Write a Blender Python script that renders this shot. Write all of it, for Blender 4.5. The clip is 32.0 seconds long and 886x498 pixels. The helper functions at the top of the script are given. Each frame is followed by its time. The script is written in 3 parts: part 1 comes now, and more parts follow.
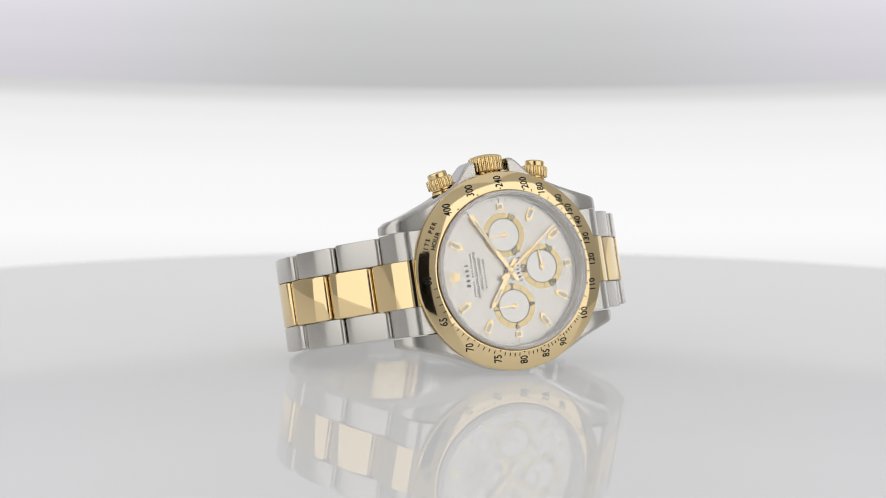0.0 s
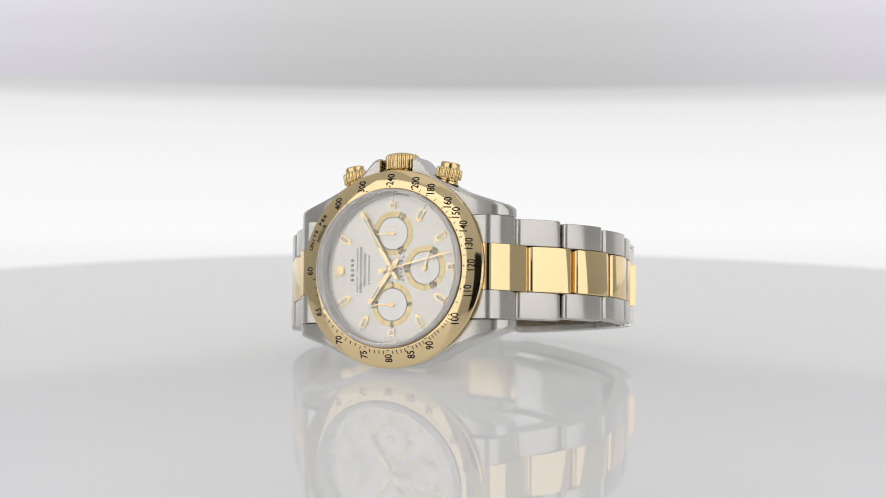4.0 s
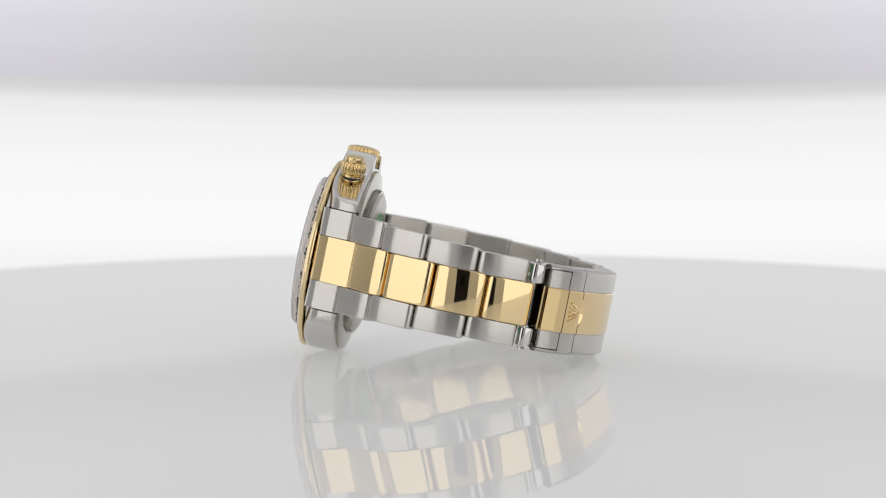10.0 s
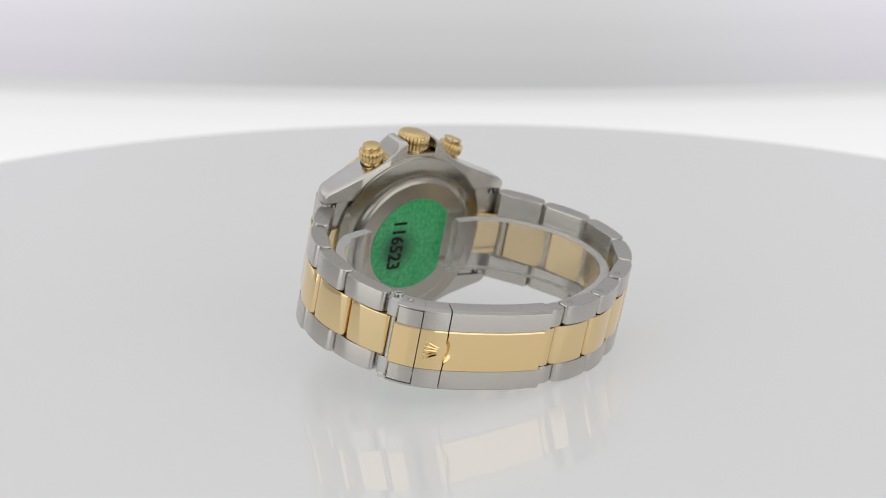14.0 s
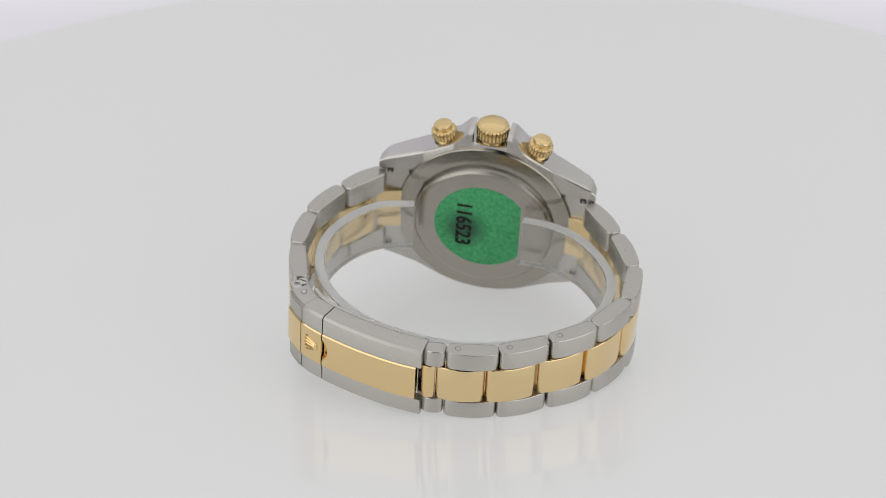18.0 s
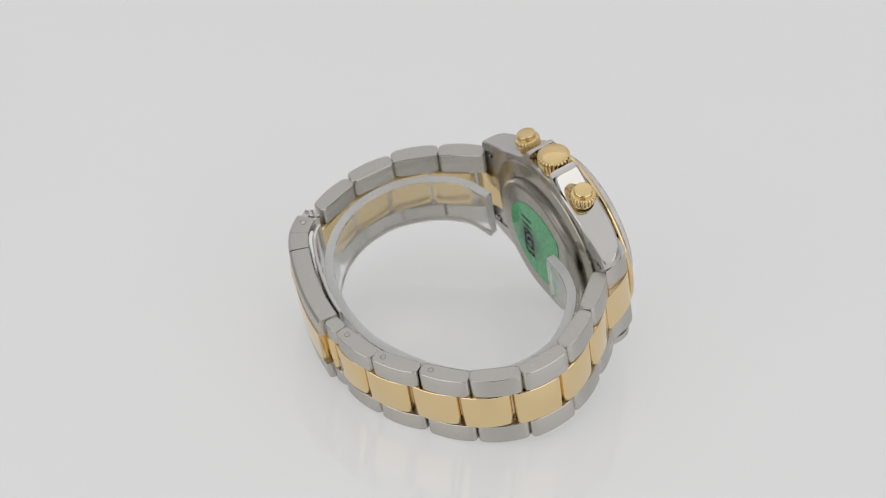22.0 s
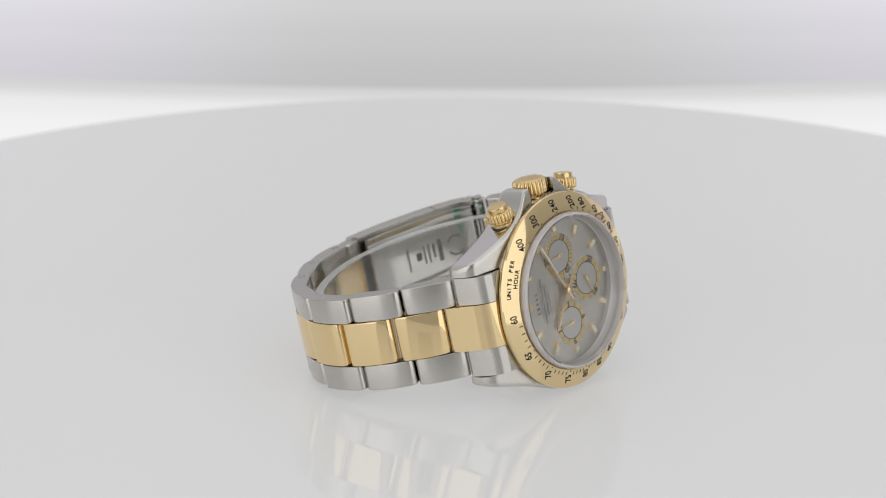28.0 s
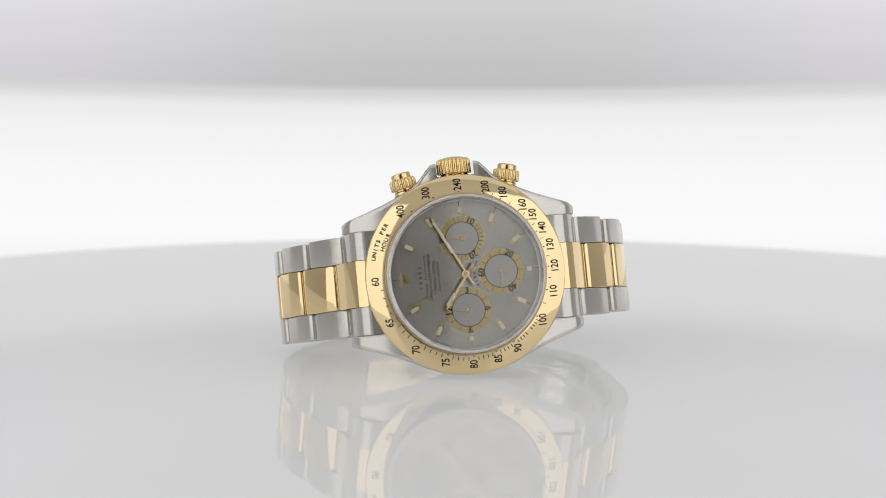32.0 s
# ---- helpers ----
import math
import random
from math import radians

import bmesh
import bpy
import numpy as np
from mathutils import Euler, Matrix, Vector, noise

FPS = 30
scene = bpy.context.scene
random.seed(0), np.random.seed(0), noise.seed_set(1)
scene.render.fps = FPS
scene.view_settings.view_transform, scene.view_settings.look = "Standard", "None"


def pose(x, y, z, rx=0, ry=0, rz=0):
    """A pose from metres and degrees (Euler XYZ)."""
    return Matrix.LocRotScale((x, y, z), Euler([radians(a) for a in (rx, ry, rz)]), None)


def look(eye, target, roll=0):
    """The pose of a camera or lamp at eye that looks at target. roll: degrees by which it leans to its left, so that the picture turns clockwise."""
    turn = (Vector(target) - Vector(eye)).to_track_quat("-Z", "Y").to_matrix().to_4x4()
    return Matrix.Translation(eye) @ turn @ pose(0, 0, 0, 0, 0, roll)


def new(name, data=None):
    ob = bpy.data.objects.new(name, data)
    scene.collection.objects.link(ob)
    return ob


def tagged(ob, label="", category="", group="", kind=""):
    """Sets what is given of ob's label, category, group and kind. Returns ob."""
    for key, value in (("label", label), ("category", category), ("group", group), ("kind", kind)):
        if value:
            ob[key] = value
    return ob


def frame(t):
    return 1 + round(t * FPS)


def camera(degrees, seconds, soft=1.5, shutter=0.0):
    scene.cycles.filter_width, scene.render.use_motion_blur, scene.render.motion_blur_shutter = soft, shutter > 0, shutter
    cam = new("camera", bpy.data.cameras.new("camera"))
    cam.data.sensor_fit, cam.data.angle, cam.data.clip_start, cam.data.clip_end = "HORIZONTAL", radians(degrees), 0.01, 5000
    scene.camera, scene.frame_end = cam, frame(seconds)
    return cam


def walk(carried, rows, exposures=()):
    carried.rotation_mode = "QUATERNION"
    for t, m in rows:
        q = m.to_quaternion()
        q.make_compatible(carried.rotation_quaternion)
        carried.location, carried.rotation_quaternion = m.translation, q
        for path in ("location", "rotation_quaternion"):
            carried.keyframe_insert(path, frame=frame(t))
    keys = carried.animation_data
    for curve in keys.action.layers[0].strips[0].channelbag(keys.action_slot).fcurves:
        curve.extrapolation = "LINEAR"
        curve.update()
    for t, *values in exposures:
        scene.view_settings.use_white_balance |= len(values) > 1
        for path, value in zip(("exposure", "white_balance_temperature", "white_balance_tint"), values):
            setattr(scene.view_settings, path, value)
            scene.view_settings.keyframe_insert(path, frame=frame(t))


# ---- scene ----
MM = 0.001

# The camera rides an arm that tilts about a level axle over the turntable; the backdrop hangs on the same arm.
AXLE = 11.6 * MM
REACH = 538.2 * MM
TILT = ((0, 7.22), (1, 7.25), (2, 7.29), (3, 7.24), (4, 7.1), (5, 6.85), (6, 6.7), (7, 6.63), (8, 6.72), (9, 7.02), (10, 7.05),
        (10.5, 7.42), (11, 8.25), (11.5, 9.78), (12, 11.56), (12.5, 13.25), (13, 14.88), (14, 17.81), (15, 21.2), (16, 24.4),
        (17, 27.17), (18, 29.85), (19, 32.5), (20, 35.3), (20.5, 36.3), (21, 36.9), (21.5, 37.05), (22, 36.86), (22.5, 36.19),
        (23, 35.15), (24, 32.2), (25, 29.49), (26, 26.71), (27, 23.52), (28, 20.02), (29, 16.96), (30, 14.13), (31, 11.26),
        (31.5, 9.45), (32, 8.3))
SPIN0, SPIN = 22.228, 11.876
TURN = [(t, SPIN0 - SPIN * min(t, 31.8)) for t in (*range(32), 31.5, 32)]


def arm(tilt):
    return pose(0, 0, AXLE, -tilt)


cam = camera(19.065, 32.0, soft=1.0)
cam.data.dof.use_dof = True
cam.data.dof.focus_distance, cam.data.dof.aperture_fstop = 0.511, 25.0
walk(cam, [(t, arm(e) @ pose(0, -REACH, 0, 91.035, -0.183, 0.352)) for t, e in TILT])

# ---- light ----
world = bpy.data.worlds.new("studio")
scene.world = world
world.use_nodes = True
world.node_tree.nodes["Background"].inputs["Color"].default_value = (0.95, 0.97, 1, 1)
world.node_tree.nodes["Background"].inputs["Strength"].default_value = 0.05


def softbox(eye, target, wide, high, watts, color=(1, 0.99, 0.98)):
    lamp = bpy.data.lights.new("softbox", "AREA")
    lamp.shape, lamp.size, lamp.size_y, lamp.energy, lamp.color = "RECTANGLE", wide, high, watts, color
    ob = new("softbox", lamp)
    ob.matrix_world = look(eye, target)
    return ob


softbox((-0.823, -0.73, 0.35), (0, 0, 0.35), 1.95, 1.6, 9.2)
softbox((0.823, -0.73, 0.35), (0, 0, 0.35), 1.95, 1.6, 9.2)
# an unseen overhead lamp, added to fill light onto the table
softbox((0, 0.05, 1.25), (0, 0, 0), 1.7, 1.6, 2.4)


# ---- materials ----
def shader(name, base, rough, metal=0.0, **more):
    m = bpy.data.materials.new(name)
    m.use_nodes = True
    b = m.node_tree.nodes["Principled BSDF"]
    b.inputs["Base Color"].default_value = (*base, 1)
    b.inputs["Roughness"].default_value, b.inputs["Metallic"].default_value = rough, metal
    for key, value in more.items():
        b.inputs[key.replace("_", " ")].default_value = value
    return m


def node(m, kind, **values):
    n = m.node_tree.nodes.new(kind)
    for key, value in values.items():
        n.inputs[key.replace("_", " ")].default_value = value
    return n


def grain(m, scale, rough, relief=0.0, stretch=(1, 1, 1), tone=0.0):
    """Fine variation of gloss, relief and tone in the thing's own space."""
    t, b = m.node_tree, m.node_tree.nodes["Principled BSDF"]
    where = node(m, "ShaderNodeTexCoord")
    size = node(m, "ShaderNodeMapping")
    size.inputs["Scale"].default_value = stretch
    t.links.new(where.outputs["Object"], size.inputs["Vector"])
    n = node(m, "ShaderNodeTexNoise", Scale=scale, Detail=4.0)
    t.links.new(size.outputs["Vector"], n.inputs["Vector"])
    r = node(m, "ShaderNodeMapRange", To_Min=rough[0], To_Max=rough[1], From_Min=0.3, From_Max=0.7)
    t.links.new(n.outputs["Fac"], r.inputs["Value"])
    t.links.new(r.outputs["Result"], b.inputs["Roughness"])
    if relief:
        bump = node(m, "ShaderNodeBump", Strength=relief, Distance=0.0001)
        t.links.new(n.outputs["Fac"], bump.inputs["Height"])
        t.links.new(bump.outputs["Normal"], b.inputs["Normal"])
    if tone:
        wide = node(m, "ShaderNodeTexNoise", Scale=scale * 0.13, Detail=2.0)
        t.links.new(size.outputs["Vector"], wide.inputs["Vector"])
        c = tuple(b.inputs["Base Color"].default_value)[:3]
        mix = node(m, "ShaderNodeMix")
        mix.data_type = "RGBA"
        mix.inputs["A"].default_value = (*[v * (1 - tone) for v in c], 1)
        mix.inputs["B"].default_value = (*[min(1, v * (1 + tone)) for v in c], 1)
        t.links.new(wide.outputs["Fac"], mix.inputs["Factor"])
        t.links.new(mix.outputs["Result"], b.inputs["Base Color"])
    return m


def brushed(m):
    """Fine brush lines round the x axis of the thing: gloss is blurred across them."""
    b = m.node_tree.nodes["Principled BSDF"]
    turn = node(m, "ShaderNodeTangent")
    turn.direction_type, turn.axis = "RADIAL", "X"
    m.node_tree.links.new(turn.outputs["Tangent"], b.inputs["Tangent"])
    b.inputs["Anisotropic"].default_value, b.inputs["Anisotropic Rotation"].default_value = 1.0, 0.25
    return m


def sunray(m):
    """Fine brush lines that run out from the dial's centre."""
    b = m.node_tree.nodes["Principled BSDF"]
    turn = node(m, "ShaderNodeTangent")
    turn.direction_type, turn.axis = "RADIAL", "Z"
    m.node_tree.links.new(turn.outputs["Tangent"], b.inputs["Tangent"])
    b.inputs["Anisotropic"].default_value = 0.8
    return m


GOLD = grain(shader("polished_gold", (0.83, 0.63, 0.335), 0.06, 1.0), 260, (0.04, 0.1), tone=0.03)
GOLD_SATIN = grain(shader("satin_gold", (0.86, 0.65, 0.3), 0.2, 1.0), 900, (0.14, 0.24), 0.05, tone=0.03)
CROWN_GOLD = grain(shader("deep_yellow_gold", (0.74, 0.565, 0.29), 0.12, 1.0), 500, (0.1, 0.17), tone=0.03)
LINK_GOLD = grain(shader("link_gold", (0.82, 0.635, 0.355), 0.06, 1.0), 420, (0.035, 0.075), tone=0.03)
GOLD_PRINT = shader("gold_ring", (0.68, 0.52, 0.22), 0.34, 1.0)
STEEL = grain(shader("polished_steel", (0.6, 0.59, 0.57), 0.08, 1.0), 260, (0.05, 0.12), tone=0.03)
SATIN = brushed(grain(shader("brushed_steel", (0.57, 0.55, 0.515), 0.24, 1.0), 1500, (0.25, 0.265), 0.0, (5, 0.3, 0.3), 0.015))
EDGE = grain(shader("satin_edge_steel", (0.47, 0.455, 0.43), 0.3, 1.0), 700, (0.27, 0.33), tone=0.02)
GUARD = grain(shader("case_polished_steel", (0.6, 0.585, 0.56), 0.06, 1.0), 500, (0.05, 0.08), tone=0.01)
SATIN_BACK = grain(shader("satin_caseback_steel", (0.41, 0.385, 0.34), 0.28, 1.0), 9000, (0.25, 0.28))
SMOOTH_BACK = grain(shader("smooth_caseback_steel", (0.41, 0.385, 0.335), 0.14, 1.0), 500, (0.1, 0.18), tone=0.04)
RING = shader("pale_steel_ring", (0.6, 0.58, 0.565), 0.3, 1.0)
RIM = shader("ground_crystal_edge", (0.86, 0.83, 0.82), 0.18, Transmission_Weight=0.6, IOR=1.45)
FLUTE = shader("fluted_bright_steel", (0.56, 0.54, 0.5), 0.14, 1.0)
DARK_STEEL = shader("engraved_dark_steel", (0.16, 0.15, 0.14), 0.4, 1.0)
INK = shader("black_fill", (0.012, 0.011, 0.01), 0.6, Specular_IOR_Level=0.15)
GREY_INK = shader("dark_grey_print", (0.08, 0.078, 0.077), 0.6, Specular_IOR_Level=0.2)
PALE_INK = shader("grey_print", (0.17, 0.168, 0.165), 0.6, Specular_IOR_Level=0.2)
BEZEL_GOLD = grain(shader("bezel_gold", (0.76, 0.6, 0.345), 0.08, 1.0), 400, (0.055, 0.08), tone=0.02)
SUNRAY = sunray(shader("silvered_dial", (0.56, 0.535, 0.49), 0.27, 1.0))
SILVER = shader("silver_subdial", (0.58, 0.56, 0.53), 0.28, 1.0)
RED_INK = shader("red_print", (0.13, 0.025, 0.045), 0.5)
LUME = grain(shader("cream_lume", (0.8, 0.78, 0.66), 0.5), 3000, (0.45, 0.6), 0.05)
DARK = shader("dark_gap", (0.02, 0.02, 0.02), 0.6)
GLASS = shader("watch_glass", (1, 1, 1), 0.0, Transmission_Weight=1.0, IOR=1.72)
CLEAR = grain(shader("clear_plastic", (0.96, 0.96, 0.95), 0.1, Transmission_Weight=0.95, IOR=1.25), 60, (0.12, 0.2))
FROST = shader("cut_plastic_edge", (0.82, 0.82, 0.81), 0.3, Transmission_Weight=0.66, IOR=1.4)
CAMERA_BLACK = grain(shader("matt_black_casing", (0.014, 0.014, 0.015), 0.55, Specular_IOR_Level=0.15), 900, (0.45, 0.65), 0.1, tone=0.05)
PAINT = grain(shader("matt_wall_paint", (0.06, 0.06, 0.062), 0.8), 30, (0.7, 0.9), 0.05, tone=0.02)


def sticker_film():
    m = shader("green_film", (0.03, 0.36, 0.12), 0.14)
    t, b = m.node_tree, m.node_tree.nodes["Principled BSDF"]
    w = node(m, "ShaderNodeTexNoise", Scale=1300.0, Detail=4.0)
    mix = node(m, "ShaderNodeMix")
    mix.data_type = "RGBA"
    mix.inputs["A"].default_value, mix.inputs["B"].default_value = (0.018, 0.29, 0.09, 1), (0.065, 0.42, 0.16, 1)
    where = node(m, "ShaderNodeTexCoord")
    t.links.new(where.outputs["Object"], w.inputs["Vector"])
    r = node(m, "ShaderNodeMapRange", From_Min=0.3, From_Max=0.7)
    t.links.new(w.outputs["Fac"], r.inputs["Value"])
    t.links.new(r.outputs["Result"], mix.inputs["Factor"])
    # an ink smudge beside the number
    gap = node(m, "ShaderNodeVectorMath")
    gap.operation = "DISTANCE"
    gap.inputs[1].default_value = (-0.0009, -0.0037, -0.01096)
    t.links.new(where.outputs["Object"], gap.inputs[0])
    near = node(m, "ShaderNodeMapRange", From_Min=0.001, From_Max=0.0062, To_Min=0.92, To_Max=0.0)
    near.interpolation_type = "SMOOTHSTEP"
    t.links.new(gap.outputs["Value"], near.inputs["Value"])
    clean, mix = mix, node(m, "ShaderNodeMix")
    mix.data_type = "RGBA"
    mix.inputs["B"].default_value = (0.005, 0.06, 0.03, 1)
    t.links.new(near.outputs["Result"], mix.inputs["Factor"])
    t.links.new(clean.outputs["Result"], mix.inputs["A"])
    t.links.new(mix.outputs["Result"], b.inputs["Base Color"])
    return m


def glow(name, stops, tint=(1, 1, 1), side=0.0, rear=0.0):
    """A sheet that glows itself; its light and dark are painted in by height."""
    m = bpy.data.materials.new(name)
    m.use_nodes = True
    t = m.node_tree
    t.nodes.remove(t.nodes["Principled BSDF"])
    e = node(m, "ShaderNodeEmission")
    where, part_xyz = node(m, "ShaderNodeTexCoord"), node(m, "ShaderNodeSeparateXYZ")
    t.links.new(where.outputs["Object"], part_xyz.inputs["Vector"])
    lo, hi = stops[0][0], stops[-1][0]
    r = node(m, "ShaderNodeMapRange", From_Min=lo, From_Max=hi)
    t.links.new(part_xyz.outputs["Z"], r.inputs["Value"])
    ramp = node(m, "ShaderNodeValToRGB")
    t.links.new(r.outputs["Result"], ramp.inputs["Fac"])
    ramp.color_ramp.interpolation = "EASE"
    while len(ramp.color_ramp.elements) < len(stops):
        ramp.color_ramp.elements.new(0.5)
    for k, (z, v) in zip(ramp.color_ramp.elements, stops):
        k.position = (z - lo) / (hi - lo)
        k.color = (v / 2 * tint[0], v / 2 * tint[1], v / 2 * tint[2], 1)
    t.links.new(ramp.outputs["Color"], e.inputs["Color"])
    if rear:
        # the painted glow is dimmer at the sides, for the metal to mirror
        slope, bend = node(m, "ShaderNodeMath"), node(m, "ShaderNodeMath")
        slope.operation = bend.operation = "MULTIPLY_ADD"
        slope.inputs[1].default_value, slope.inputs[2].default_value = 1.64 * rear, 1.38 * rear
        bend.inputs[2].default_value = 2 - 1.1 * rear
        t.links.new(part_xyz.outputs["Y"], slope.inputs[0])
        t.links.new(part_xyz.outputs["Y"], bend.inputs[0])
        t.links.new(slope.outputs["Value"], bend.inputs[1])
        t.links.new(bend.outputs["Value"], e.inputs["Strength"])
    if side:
        # paints the glow brighter and faintly violet towards both sides
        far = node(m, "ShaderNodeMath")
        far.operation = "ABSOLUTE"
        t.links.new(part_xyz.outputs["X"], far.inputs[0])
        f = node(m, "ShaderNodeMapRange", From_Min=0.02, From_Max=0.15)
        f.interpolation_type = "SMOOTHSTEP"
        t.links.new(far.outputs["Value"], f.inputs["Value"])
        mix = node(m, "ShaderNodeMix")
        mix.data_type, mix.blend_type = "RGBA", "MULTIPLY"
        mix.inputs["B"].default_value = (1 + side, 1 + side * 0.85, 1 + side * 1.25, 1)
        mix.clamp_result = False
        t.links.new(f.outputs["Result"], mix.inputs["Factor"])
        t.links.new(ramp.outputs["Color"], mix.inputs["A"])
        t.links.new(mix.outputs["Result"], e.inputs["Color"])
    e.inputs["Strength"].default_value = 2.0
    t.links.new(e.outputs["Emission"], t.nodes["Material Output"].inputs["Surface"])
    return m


def lit_acrylic():
    """White acrylic with emission put in for light from below, under a clear glossy skin."""
    m = bpy.data.materials.new("glowing_white_acrylic")
    m.use_nodes = True
    t = m.node_tree
    t.nodes.remove(t.nodes["Principled BSDF"])
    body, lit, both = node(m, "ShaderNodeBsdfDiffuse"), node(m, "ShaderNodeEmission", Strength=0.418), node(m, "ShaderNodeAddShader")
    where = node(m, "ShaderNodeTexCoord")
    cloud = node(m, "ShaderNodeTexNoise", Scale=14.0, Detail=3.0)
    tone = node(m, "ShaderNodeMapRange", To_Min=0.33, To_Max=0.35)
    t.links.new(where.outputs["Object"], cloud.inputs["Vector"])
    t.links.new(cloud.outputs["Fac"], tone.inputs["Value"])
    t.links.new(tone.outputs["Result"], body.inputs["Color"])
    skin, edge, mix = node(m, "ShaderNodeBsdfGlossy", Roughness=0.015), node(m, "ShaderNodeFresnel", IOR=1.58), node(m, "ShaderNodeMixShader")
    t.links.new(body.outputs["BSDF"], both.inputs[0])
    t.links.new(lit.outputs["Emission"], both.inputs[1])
    # the haze in the skin holds the gloss back at low angles
    haze, gloss = node(m, "ShaderNodeMath"), node(m, "ShaderNodeMath")
    haze.operation, gloss.operation = "MULTIPLY_ADD", "DIVIDE"
    haze.inputs[1].default_value, haze.inputs[2].default_value = 0.8, 1.0
    t.links.new(edge.outputs["Fac"], haze.inputs[0])
    t.links.new(edge.outputs["Fac"], gloss.inputs[0])
    t.links.new(haze.outputs["Value"], gloss.inputs[1])
    t.links.new(gloss.outputs["Value"], mix.inputs["Fac"])
    t.links.new(both.outputs["Shader"], mix.inputs[1])
    t.links.new(skin.outputs["BSDF"], mix.inputs[2])
    t.links.new(mix.outputs["Shader"], t.nodes["Material Output"].inputs["Surface"])
    return m


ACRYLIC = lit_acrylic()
FILM = sticker_film()
# bright and dark bands by height are painted into these two glows
SHEET = glow("graded_glow_sheet", ((-0.15, 0.35), (-0.006, 0.42), (0.008, 0.9), (0.02, 0.96), (0.036, 0.94), (0.05, 0.89), (0.057, 0.84), (0.0625, 0.66), (0.068, 0.53), (0.084, 0.5)))
BAFFLE = glow("graded_glow_baffle", ((0.03, 0.42), (0.062, 0.52), (0.068, 0.54), (0.078, 0.58), (0.09, 0.63), (0.11, 0.6), (0.17, 0.5), (0.35, 0.54), (0.6, 0.62)), (0.997, 1, 1.0), 0.23)
# added all-round glow, its brightness painted by height and depth
TENT = glow("glowing_tent", ((-0.46, 0.55), (-0.38, 0.42), (0, 0.4), (0.25, 0.43), (0.5, 0.47), (0.9, 0.55), (1.4, 0.6)), rear=0.22)


# ---- mesh tools (millimetres, watch axes: x to three o'clock, y to twelve, z out of the dial) ----
PLACE = Matrix(((-0.08328, -0.99653, 0, -1.07 * MM), (0.19034, -0.01591, -0.98159, -29.12 * MM), (0.97818, -0.08174, 0.19101, 20.3 * MM), (0, 0, 0, 1)))


def part(name, bm, material, parent, label="", angle=18):
    if not isinstance(bm, bpy.types.Mesh):
        bmesh.ops.recalc_face_normals(bm, faces=bm.faces)
        me = bpy.data.meshes.new(name)
        bm.to_mesh(me)
        bm.free()
        me.transform(Matrix.Scale(MM, 4))
    else:
        me = bm
    for k in material if isinstance(material, tuple) else (material,):
        me.materials.append(k)
    me.shade_smooth()
    me.set_sharp_from_angle(angle=radians(angle))
    ob = new(name, me)
    if parent is not None:
        ob.parent = parent
        if parent.type == "EMPTY":
            ob.matrix_basis = PLACE
    return tagged(ob, label)


def rings(sections, bm=None, caps=True, loop=False):
    """Joins equal rings of points into one skin."""
    bm = bm or bmesh.new()
    vs = [[bm.verts.new(p) for p in s] for s in sections]
    pairs = list(zip(vs, vs[1:])) + ([(vs[-1], vs[0])] if loop else [])
    for a, b in pairs:
        for i in range(len(a)):
            j = (i + 1) % len(a)
            bm.faces.new((a[i], a[j], b[j], b[i]))
    if caps and not loop:
        bm.faces.new(vs[0])
        bm.faces.new(vs[-1])
    return bm


def revolve(profile, n=96, teeth=None, m=None, bm=None):
    """Turns (radius, height) points about z. teeth: for each point, how deep its flutes go."""
    out = []
    for i in range(n):
        a = 2 * math.pi * i / n
        ring = []
        for k, (r, z) in enumerate(profile):
            q = r - (teeth[k] if teeth and i % 4 in (2, 3) else 0)
            v = Vector((q * math.cos(a), q * math.sin(a), z))
            ring.append(m @ v if m else v)
        out.append(ring)
    return rings(out, bm, loop=True)


def fluted(profile, lobes, depths, m):
    """A turned solid whose side has round lobes with narrow grooves between them."""
    cutter = (0, 0.02, 0.1, 0.4, 1, 0.4, 0.1, 0.02)
    out = []
    for (r, z), d in zip(profile, depths):
        ring = []
        for i in range(lobes * 8):
            a = 2 * math.pi * i / (lobes * 8)
            q = r - d * cutter[i % 8]
            ring.append(m @ Vector((q * math.cos(a), q * math.sin(a), z)))
        out.append(ring)
    return rings(out)


def turned(profile, n=48, teeth=None, m=None, bm=None):
    """Turns an open profile that starts and ends at the axis; its ends are closed by flat caps."""
    bm = bm or bmesh.new()
    out = []
    for k, (r, z) in enumerate(profile):
        ring = []
        for i in range(n):
            a = 2 * math.pi * i / n
            q = r - (teeth[k] if teeth and i % 4 in (2, 3) else 0)
            v = Vector((q * math.cos(a), q * math.sin(a), z))
            ring.append(m @ v if m else v)
        out.append(ring)
    return rings(out, bm)


def flat(points, z0, z1, bm=None, m=None):
    """An upright prism on a flat outline."""
    f = (lambda v: m @ v) if m else (lambda v: v)
    return rings([[f(Vector((x, y, z))) for x, y in points] for z in (z0, z1)], bm)


def at(angle, radius=0.0, z=0.0):
    """A frame on the dial: angle in degrees clockwise from twelve, y outwards."""
    a = radians(angle)
    return Matrix.Translation((radius * math.sin(a), radius * math.cos(a), z)) @ Matrix.Rotation(-a, 4, "Z")


